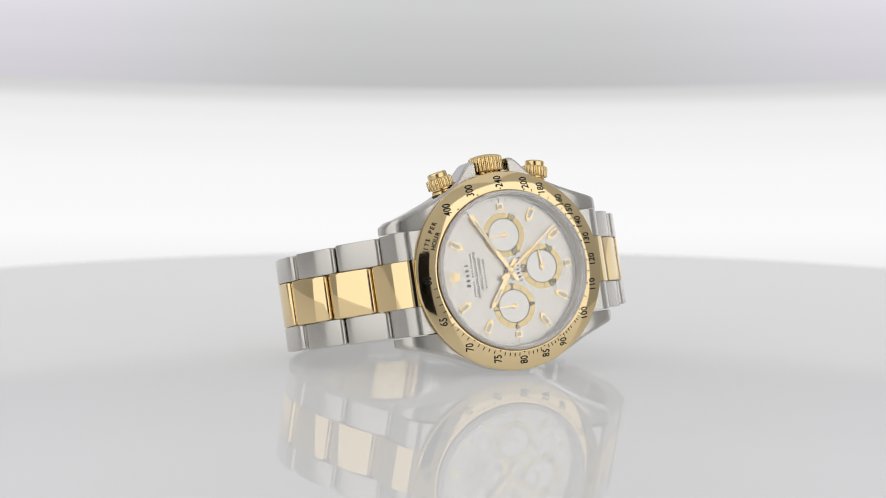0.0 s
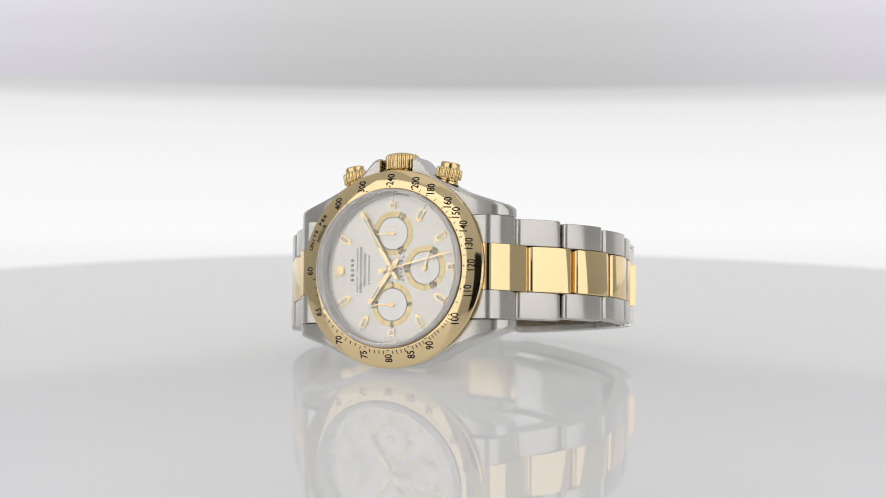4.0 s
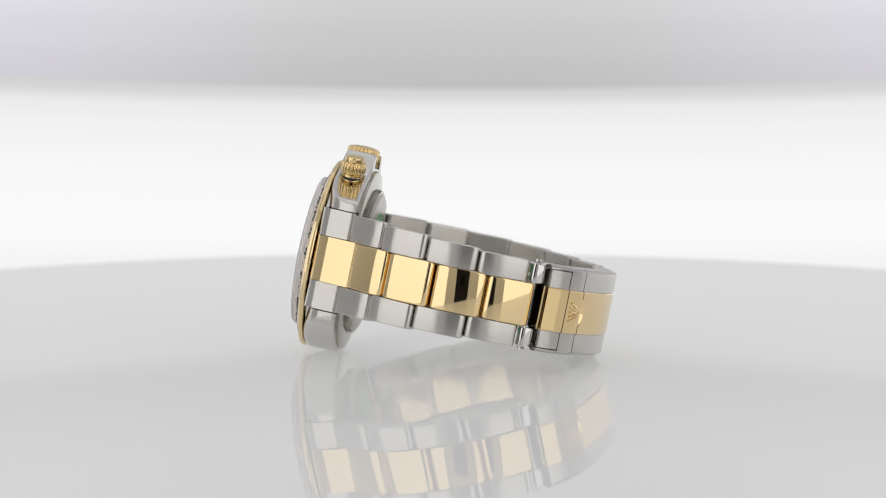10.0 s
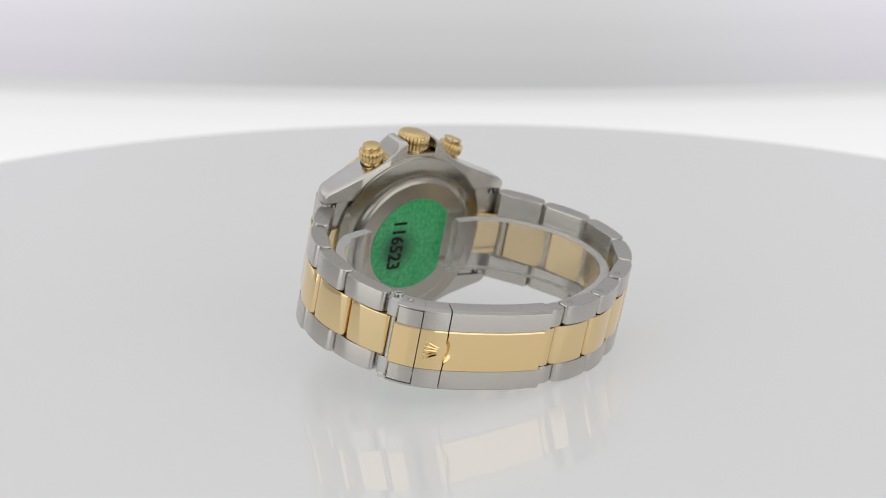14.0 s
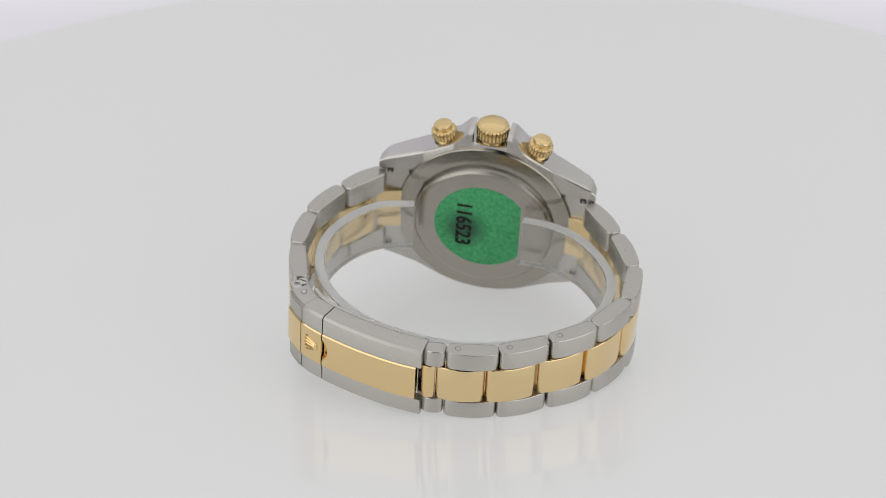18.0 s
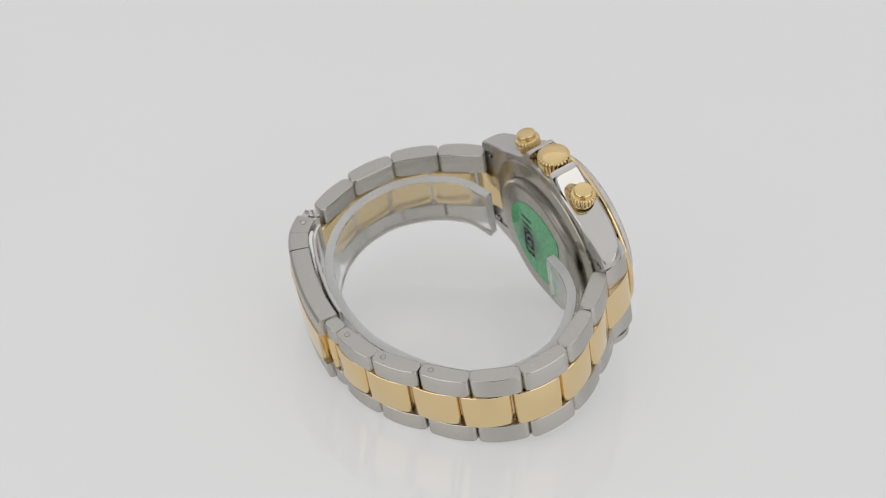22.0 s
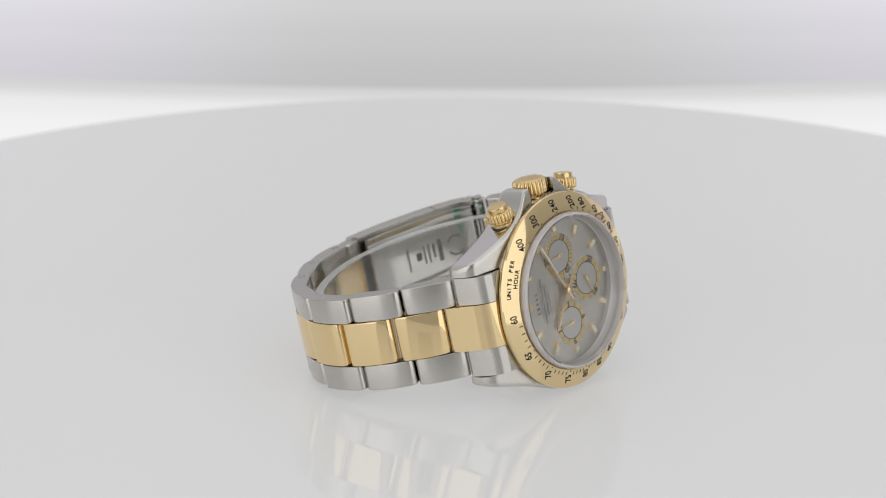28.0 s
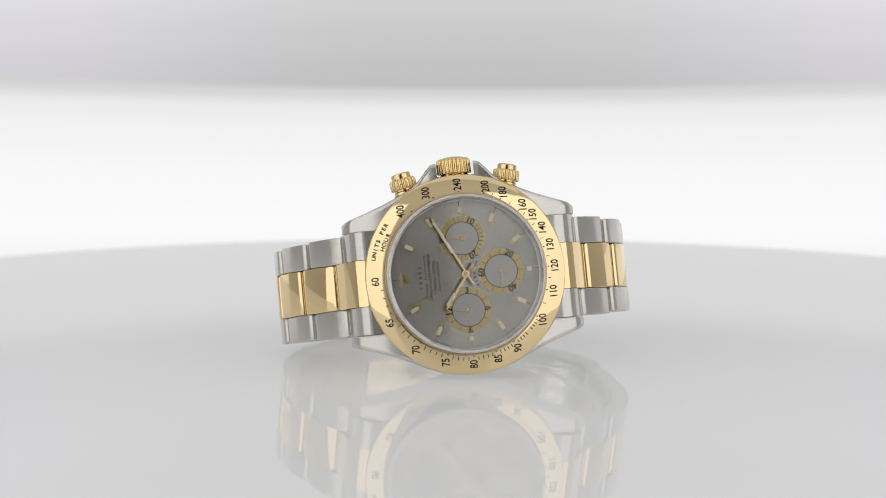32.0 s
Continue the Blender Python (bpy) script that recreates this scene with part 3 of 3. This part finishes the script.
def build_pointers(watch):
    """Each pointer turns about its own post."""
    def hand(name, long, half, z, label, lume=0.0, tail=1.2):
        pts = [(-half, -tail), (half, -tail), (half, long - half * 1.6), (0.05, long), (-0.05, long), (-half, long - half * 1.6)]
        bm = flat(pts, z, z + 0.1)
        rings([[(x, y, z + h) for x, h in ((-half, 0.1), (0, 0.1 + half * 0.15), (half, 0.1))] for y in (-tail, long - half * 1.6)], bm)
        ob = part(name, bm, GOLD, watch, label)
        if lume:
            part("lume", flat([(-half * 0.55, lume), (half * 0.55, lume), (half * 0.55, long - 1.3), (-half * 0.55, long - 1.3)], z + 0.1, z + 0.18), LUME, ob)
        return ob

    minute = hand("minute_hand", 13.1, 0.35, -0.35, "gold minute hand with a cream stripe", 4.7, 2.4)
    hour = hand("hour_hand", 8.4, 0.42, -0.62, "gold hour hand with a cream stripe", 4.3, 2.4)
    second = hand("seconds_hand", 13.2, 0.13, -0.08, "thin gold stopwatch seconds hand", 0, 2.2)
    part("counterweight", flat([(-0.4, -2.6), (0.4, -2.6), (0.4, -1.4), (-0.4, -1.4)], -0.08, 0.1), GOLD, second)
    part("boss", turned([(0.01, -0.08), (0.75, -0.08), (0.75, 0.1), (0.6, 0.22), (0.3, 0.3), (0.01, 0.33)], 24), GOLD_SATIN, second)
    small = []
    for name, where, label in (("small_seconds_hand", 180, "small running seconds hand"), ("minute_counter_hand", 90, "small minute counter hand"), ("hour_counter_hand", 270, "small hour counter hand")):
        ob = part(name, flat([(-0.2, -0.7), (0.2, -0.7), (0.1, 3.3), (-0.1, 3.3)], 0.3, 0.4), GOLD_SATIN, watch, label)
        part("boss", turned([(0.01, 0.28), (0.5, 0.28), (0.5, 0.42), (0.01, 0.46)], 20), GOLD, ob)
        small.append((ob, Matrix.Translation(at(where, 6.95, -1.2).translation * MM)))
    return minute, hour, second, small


def build_crown(watch):
    side = Matrix.Translation((0, 0, -4.9)) @ Matrix.Rotation(radians(90), 4, "Y")
    crown = part("crown", fluted([(0.01, 19.0), (2.6, 19.0), (2.8, 19.7), (3.2, 19.8), (3.34, 20.0), (3.34, 22.3), (3.22, 22.55), (3.0, 22.7), (2.7, 22.85), (1.5, 23.12), (0.01, 23.2)],
                                 24, (0, 0, 0, 0.3, 0.38, 0.38, 0.32, 0.1, 0, 0, 0), side), CROWN_GOLD, watch, "fluted yellow gold winding crown", 40)
    for sy in (1, -1):
        m = Matrix.Translation((17.3, sy * 9.8, -4.9)) @ Matrix.Rotation(radians(sy * 12), 4, "Z") @ Matrix.Rotation(radians(90), 4, "Y")
        push = part("pusher", turned([(0.01, -4), (1.72, -4), (1.72, 0.2), (0.01, 0.2)], 32, m=m), CROWN_GOLD, watch, "yellow gold screw-down pusher")
        part("collar", fluted([(0.01, 0.35), (1.8, 0.35), (2.45, 0.42), (2.6, 0.6), (2.6, 2.1), (2.48, 2.36), (2.2, 2.5), (0.01, 2.5)], 20, (0, 0, 0.25, 0.32, 0.32, 0.26, 0.04, 0), m), CROWN_GOLD, push, "knurled gold collar", 40)
        part("cap", turned([(0.01, 2.45), (1.9, 2.45), (1.92, 2.55), (1.92, 3.3), (1.86, 3.46), (1.72, 3.56), (1.4, 3.62), (0.01, 3.66)], 40, m=m), CROWN_GOLD, push)
        part("sleeve", turned([(0.01, -0.9), (2.2, -0.9), (2.2, -0.05), (1.95, 0.2), (1.95, 0.4), (0.01, 0.4)], 32, m=m), CROWN_GOLD, push)
        # a black ring stands in for the dark groove at the pusher's foot
        part("dark_groove", revolve([(2.22, -1.2), (2.36, -1.2), (2.36, -0.5), (2.22, -0.5)], 40, m=m), DARK, push, "thin dark gap round the pusher")


NOON = Course(((22.9, -8.4), (27, -13), (30.8, -18), (34.4, -25), (35.6, -31), (34.7, -37), (32.8, -41), (29.6, -45.8), (25.5, -49.5), (20.6, -52.9),
               (16, -55.8), (11.4, -57.8), (6.5, -59), (1.8, -59.5), (-3, -60)))
SIX = Course(((-22.9, -7.8), (-27, -12.3), (-31.2, -17.6), (-33.8, -23), (-35, -28.8), (-35.1, -33), (-34.5, -37.3), (-33.4, -41.5), (-31.9, -45.3), (-30.2, -49.5)))
FOLD = Course(((-31.6, -48.6), (-29.6, -51.2), (-26.9, -53.5), (-22.4, -55.7), (-16, -57.9), (-9, -59.6), (-2.4, -60.4)))
STAGGER = 2.6


def half_width(s, full):
    return 9.9 - 1.7 * min(1, s / full)


def run(points, count=22):
    """A list of places along a smooth line through a few points."""
    line = Course(points)
    return [tuple(line.spot(line.length * k / count)[0][1:]) for k in range(count + 1)]


def build_bracelet(watch):
    for course, count, out, sy in ((NOON, 7, 1, 1), (SIX, 4, -1, -1)):
        whole = course.length - (4.9 if sy > 0 else 4.4)
        pitch = whole / count
        # end link
        edge = run(((16.5, -1.8), (19.4, -2.05), (21.0, -3.2), (22.1, -5.4), (22.8, -8.0), (22.85, -8.5))) + [(22.7, -8.8), (22.2, -9.0), (20.5, -8.7), (16.5, -8.3)]
        for sx in (1, -1):
            x0, x1 = sorted((sx * 4.55, sx * 9.95))
            part("end_link", rings([[(x, sy * a, b) for a, b in edge] for x in (x0, x1)]), SATIN, watch, "brushed steel end link", 35)
            slot = [(sx * 8.95, sy * 19.7), (sx * 9.95, sy * 19.7), (sx * 9.95, sy * 21.0), (sx * 8.95, sy * 21.0)]
            part("spring_bar_slot", flat(slot, -8.84, -8.4), DARK, watch, "dark spring bar slot")
            tip = Matrix.Translation((sx * 9.2, sy * 20.35, -8.75)) @ Matrix.Rotation(radians(90), 4, "Y")
            part("spring_bar", turned([(0.01, -0.2), (0.3, -0.2), (0.3, 0.55), (0.01, 0.55)], 12, m=tip), STEEL, watch, "bright steel spring bar end")
        edge = run(((16.5, -1.75), (19.3, -1.95), (21.2, -3.2), (22.9, -5.9), (24.2, -9.0), (24.55, -10.2))) + [(24.5, -10.6), (24.2, -10.9), (22.5, -10.7), (20.0, -9.6), (16.5, -8.6)]
        part("end_link", rings([[(x, sy * a, b) for a, b in edge] for x in (-4.45, 4.45)]), LINK_GOLD, watch, "polished gold end link", 35)
        for k in range(count):
            mid = (k + 0.5) * pitch
            w = half_width(mid, whole)
            inner = 4.5 - 0.35 * min(1, mid / whole)
            m = course.stand(mid, out)
            for sx in (1, -1):
                x0, x1 = sorted((sx * (inner + 0.06), sx * w))
                link = part("side_link", edged(bar(pillow(pitch - 0.5, 3.3, 0.4, 1.1), x0, x1, 0.3, m)), (SATIN, EDGE), watch, "brushed steel bracelet link")
                if sy > 0 and 3 < k and sx > 0:
                    pin = m @ Matrix.Translation((w - 0.02, -pitch / 2 + 1.6 + 6.6 * (1 if k > 3 else 0), -1.7)) @ Matrix.Rotation(radians(90), 4, "Y")
                    part("pin_head", revolve([(0.5, -0.05), (0.6, -0.05), (0.6, 0.03), (0.5, 0.03)], 20, m=pin), DARK, link)
            mid += STAGGER
            if k == count - 1:
                span, mid = pitch - 1.2, mid - 0.35
            else:
                span = pitch - 0.85
            part("center_link", bar(pillow(span, 3.1, 0.44, 1.0), -inner + 0.04, inner - 0.04, 0.3, course.stand(mid, out)), LINK_GOLD, watch, "polished yellow gold centre link")
            rod = course.stand(mid - pitch / 2, out) @ Matrix.Translation((0, 0, -1.9)) @ Matrix.Rotation(radians(90), 4, "Y")
            part("link_pin", turned([(0.01, -inner - 0.3), (0.6, -inner - 0.3), (0.6, inner + 0.3), (0.01, inner + 0.3)], 14, m=rod), STEEL, watch, "polished steel link pin")
    # short connecting link at the long end of the clasp
    whole = NOON.length - 4.9
    m = NOON.stand(whole + 2.1, 1)
    for sx in (1, -1):
        x0, x1 = sorted((sx * 4.25, sx * 8.1))
        part("side_link", edged(bar(pillow(4.2, 3.2, 0.15), x0, x1, 0.4, m)), (SATIN, EDGE), watch, "short brushed steel link")
    part("center_link", bar(pillow(2.6, 3.0, 0.1), -4.1, 4.1, 0.3, NOON.stand(whole + 3.1, 1)), GOLD, watch, "short gold centre link")
    m = SIX.stand(SIX.length - 2.6, -1)
    for sx in (1, -1):
        x0, x1 = sorted((sx * 4.4, sx * 8.2))
        part("side_link", bar(pillow(2.6, 2.8, 0.1), x0, x1, 0.3, m), STEEL, watch, "narrow polished steel hinge link")
    rod = m @ Matrix.Translation((0, 0, -1.7)) @ Matrix.Rotation(radians(90), 4, "Y")
    part("link_pin", turned([(0.01, -8.7), (0.8, -8.7), (0.8, 8.7), (0.01, 8.7)], 16, m=rod), STEEL, watch)


def build_clasp(watch):
    blade = [(-7.5, -4.5), (7.5, -4.5), (7.6, -4.7), (7.5, -5.2), (-7.5, -5.2), (-7.6, -4.7)]
    clasp = part("clasp", sweep(blade, FOLD, 1.0, FOLD.length - 1.0, -1, 24), STEEL, watch, "closed folding clasp of steel and gold")
    for s0, s1 in ((0.6, 5.55), (5.75, 10.85), (11.1, FOLD.length - 0.1)):
        for sx in (1, -1):
            if s0 < 1:
                # the flip lock lies in a frame of the cover's own flank
                sec = [(4.25, 0.45), (7.55, 0.45), (7.62, 0.38), (7.62, -1.4), (4.25, -1.4)]
                part("flip_lock_side", sweep([(sx * a, b) for a, b in sec], FOLD, s0 + 0.3, s1, -1, 14), SATIN, clasp, "brushed steel flip lock")
                sec = [(7.78, 0.45), (8.0, 0.38), (8.42, -0.1), (8.48, -0.35), (8.48, -3.5), (8.35, -3.75), (7.4, -3.75), (7.4, -1.55), (7.78, -1.55)]
                part("cover_flank", edged(sweep([(sx * a, b) for a, b in sec], FOLD, s0, s1 + 0.15, -1, 14)), (SATIN, EDGE), clasp, "brushed steel clasp flank")
                continue
            sec = [(4.25, 0.45), (7.75, 0.45), (8.0, 0.38), (8.42, -0.1), (8.48, -0.35), (8.48, -3.5), (8.35, -3.75), (7.4, -3.75), (7.4, -1.4), (4.25, -1.4)]
            part("cover_side", edged(sweep([(sx * a, b) for a, b in sec], FOLD, s0, s1, -1, 14)), (SATIN, EDGE), clasp, "brushed steel clasp side")
        end = s1 - (1.0 if s0 > 10 else 0)
        rows = [s0 + 1.8 * k / 24 for k in range(24)] + [s0 + 1.8 + (end - s0 - 1.8) * k / 12 for k in range(13)] if s0 > 10 else [s0 + (end - s0) * k / 10 for k in range(11)]
        secs = []
        for d in rows:
            m = FOLD.stand(d, -1)
            top = []
            for i in range(41):
                x = -3.95 + 7.9 * i / 40
                r = math.hypot(x, d - s0 + 2.2)
                top.append((x, 0.72 - (min(0.8, (3.5 - r) * 0.9) if r < 3.5 and s0 > 10 else 0)))
            secs.append([m @ Vector((x, 0, n)) for x, n in [(4.2, 0.5), (4.2, -1.2), (-4.2, -1.2), (-4.2, 0.5), *top]])
        bm = rings(secs)
        bm.verts.index_update()
        count = len(secs[0])
        for f in bm.faces:
            f.material_index = int(sum(v.index % count in (1, 2) for v in f.verts) >= 3) if len(f.verts) == 4 else 0
        part("cover_plate", bm, (GOLD, STEEL), clasp, "polished gold clasp plate")
    # plain raised emblem
    m = FOLD.stand(8.3, -1) @ Matrix.Translation((0, 0, 0.66))
    bm = turned([(0.01, 0), (1.12, 0), (1.08, 0.2), (0.9, 0.3), (0.01, 0.32)], 28, m=m @ Matrix.Translation((0, 1.35, 0)) @ Matrix.Diagonal((1.0, 0.34, 1, 1)))
    for k in range(-2, 3):
        q = m @ Matrix.Translation((-k * 0.36, 1.15, 0)) @ Matrix.Rotation(radians(180 - k * 12), 4, "Z")
        rings([[q @ Vector((x * w, y, n * h)) for x, n in ((-1, 0), (-0.8, 0.6), (0, 1), (0.8, 0.6), (1, 0))] for y, w, h in ((0, 0.3, 0.3), (1.2, 0.26, 0.34), (2.25, 0.14, 0.28))], bm)
        turned([(0.01, 0), (0.3, 0), (0.3, 0.16), (0.2, 0.3), (0.01, 0.34)], 12, m=q @ Matrix.Translation((0, 2.45, 0)), bm=bm)
    part("emblem", bm, GOLD, clasp, "small raised gold emblem")
    hinge = SIX.stand(SIX.length - 2.6, -1) @ Matrix.Translation((8.72, 0, -1.7))
    for spot, size, slot in ((hinge, 0.95, 35), (FOLD.stand(2.3, -1) @ Matrix.Translation((8.46, 0, -1.9)), 0.55, 0)):
        pin = spot @ Matrix.Rotation(radians(90), 4, "Y")
        screw = part("screw_head", turned([(0.01, -0.3), (size, -0.3), (size, 0.06), (size - 0.12, 0.14), (0.01, 0.14)], 24, m=pin), STEEL, clasp, "small polished steel screw head")
        if not slot:
            part("screw_ring", revolve([(size + 0.02, -0.2), (size + 0.1, -0.2), (size + 0.1, 0.035), (size + 0.02, 0.035)], 24, m=pin), DARK, screw)
        else:
            q = pin @ Matrix.Rotation(radians(slot), 4, "Z")
            part("screw_slot", flat([(-size * 0.7, -0.12), (size * 0.7, -0.12), (size * 0.7, 0.12), (-size * 0.7, 0.12)], 0.1, 0.155, m=q), DARK, screw)
    for sx in (1, -1):
        sec = [(sx * 7.95, -0.75), (sx * 8.5, -0.75), (sx * 8.5, -2.2), (sx * 7.95, -2.2)]
        tab = part("hinge_tab", sweep(sec, FOLD, -1.3, 0.7, -1, 5), STEEL, clasp, "small polished steel hinge tab")
        eye = FOLD.stand(-0.6, -1) @ Matrix.Translation((sx * 8.5, 0, -1.45)) @ Matrix.Rotation(radians(sx * 90), 4, "Y")
        part("pin_head", revolve([(0.22, -0.05), (0.4, -0.05), (0.4, 0.03), (0.22, 0.03)], 16, m=eye), DARK, tab)
    # plain marks on the inner blade
    m = FOLD.stand(8.0, -1) @ Matrix.Translation((0, 0, -5.22))
    part("blade_medal", revolve([(1.9, -0.05), (2.3, -0.05), (2.3, 0.02), (1.9, 0.02)], 32, m=m), DARK_STEEL, clasp)
    for s, x0, x1, w in ((12.5, -2.4, 2.4, 0.5), (14.2, -1.2, 1.8, 0.25), (15.6, -2.0, 2.0, 0.22), (16.8, -2.0, 2.0, 0.22), (18.4, -0.8, 0.8, 0.7), (21.3, -2.6, 2.2, 0.22)):
        m = FOLD.stand(s, -1) @ Matrix.Translation((0, 0, -5.22))
        part("blade_mark", flat([(x0, -w), (x1, -w), (x1, w), (x0, w)], -0.03, 0.01, m=m), DARK_STEEL, clasp)


def build_cuff():
    cuff = new("plastic_cuff")
    tagged(cuff, "clear plastic display cuff inside the watch bracelet", "watch cuff")
    course = Course(((8.6, -13.0), (14, -13.2), (20, -15.2), (25.5, -20), (29.6, -27), (29.8, -35), (26.6, -42), (20.5, -47.6), (11, -52.2), (2, -54.2), (-8, -53.6),
                     (-16.5, -51), (-24, -45.5), (-28.6, -38), (-29.6, -29.5), (-26.6, -21.5), (-21, -15.6), (-14, -13.4)))
    sec = [(-5.6, -1.05), (-5.35, -1.3), (5.35, -1.3), (5.6, -1.05), (5.6, 0.35), (5.35, 0.6), (-5.35, 0.6), (-5.6, 0.35)]
    part("cuff_band", sweep(sec, course, 0.1, course.length - 0.1, 1, 90), CLEAR, cuff, "clear bent plastic band").visible_shadow = False
    for x in (-5.66, 5.66):
        rim = [(x - 0.08, -1.22), (x + 0.08, -1.22), (x + 0.08, 0.55), (x - 0.08, 0.55)]
        part("cuff_edge", sweep(rim, course, 0.2, course.length - 0.2, 1, 90), FROST, cuff, "whitish cut edge").visible_shadow = False
    return cuff


studio()
light_tent()
TABLE = turntable()
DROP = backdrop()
RIG = camera_rig()
WATCH = new("wristwatch")
tagged(WATCH, "steel and gold chronograph wristwatch standing sideways on a white turntable", "wristwatch")
build_case(WATCH)
build_bezel(WATCH)
build_dial(WATCH)
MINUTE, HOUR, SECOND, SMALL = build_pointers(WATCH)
build_crown(WATCH)
build_bracelet(WATCH)
build_clasp(WATCH)
CUFF = build_cuff()


def motions():
    for ob in (TABLE, WATCH, CUFF):
        walk(ob, [(t, pose(0, 0, 0, 0, 0, a)) for t, a in TURN])
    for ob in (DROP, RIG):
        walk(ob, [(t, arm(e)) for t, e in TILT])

    def turn(ob, start, speed, frame_in=Matrix.Identity(4)):
        walk(ob, [(t, PLACE @ frame_in @ Matrix.Rotation(radians(-(start + speed * min(t, 31.8))), 4, "Z")) for t in (0, 4, 8, 12, 16, 20, 24, 28, 31, 32)])

    turn(MINUTE, 59.4, 0.1)
    turn(HOUR, 305.5, 0.1 / 12)
    turn(SECOND, 143.6, 6)
    for (ob, hub), (start, speed) in zip(SMALL, ((84.2, 6), (-3, 0.2), (0, 0.01))):
        turn(ob, start, speed, hub)


motions()
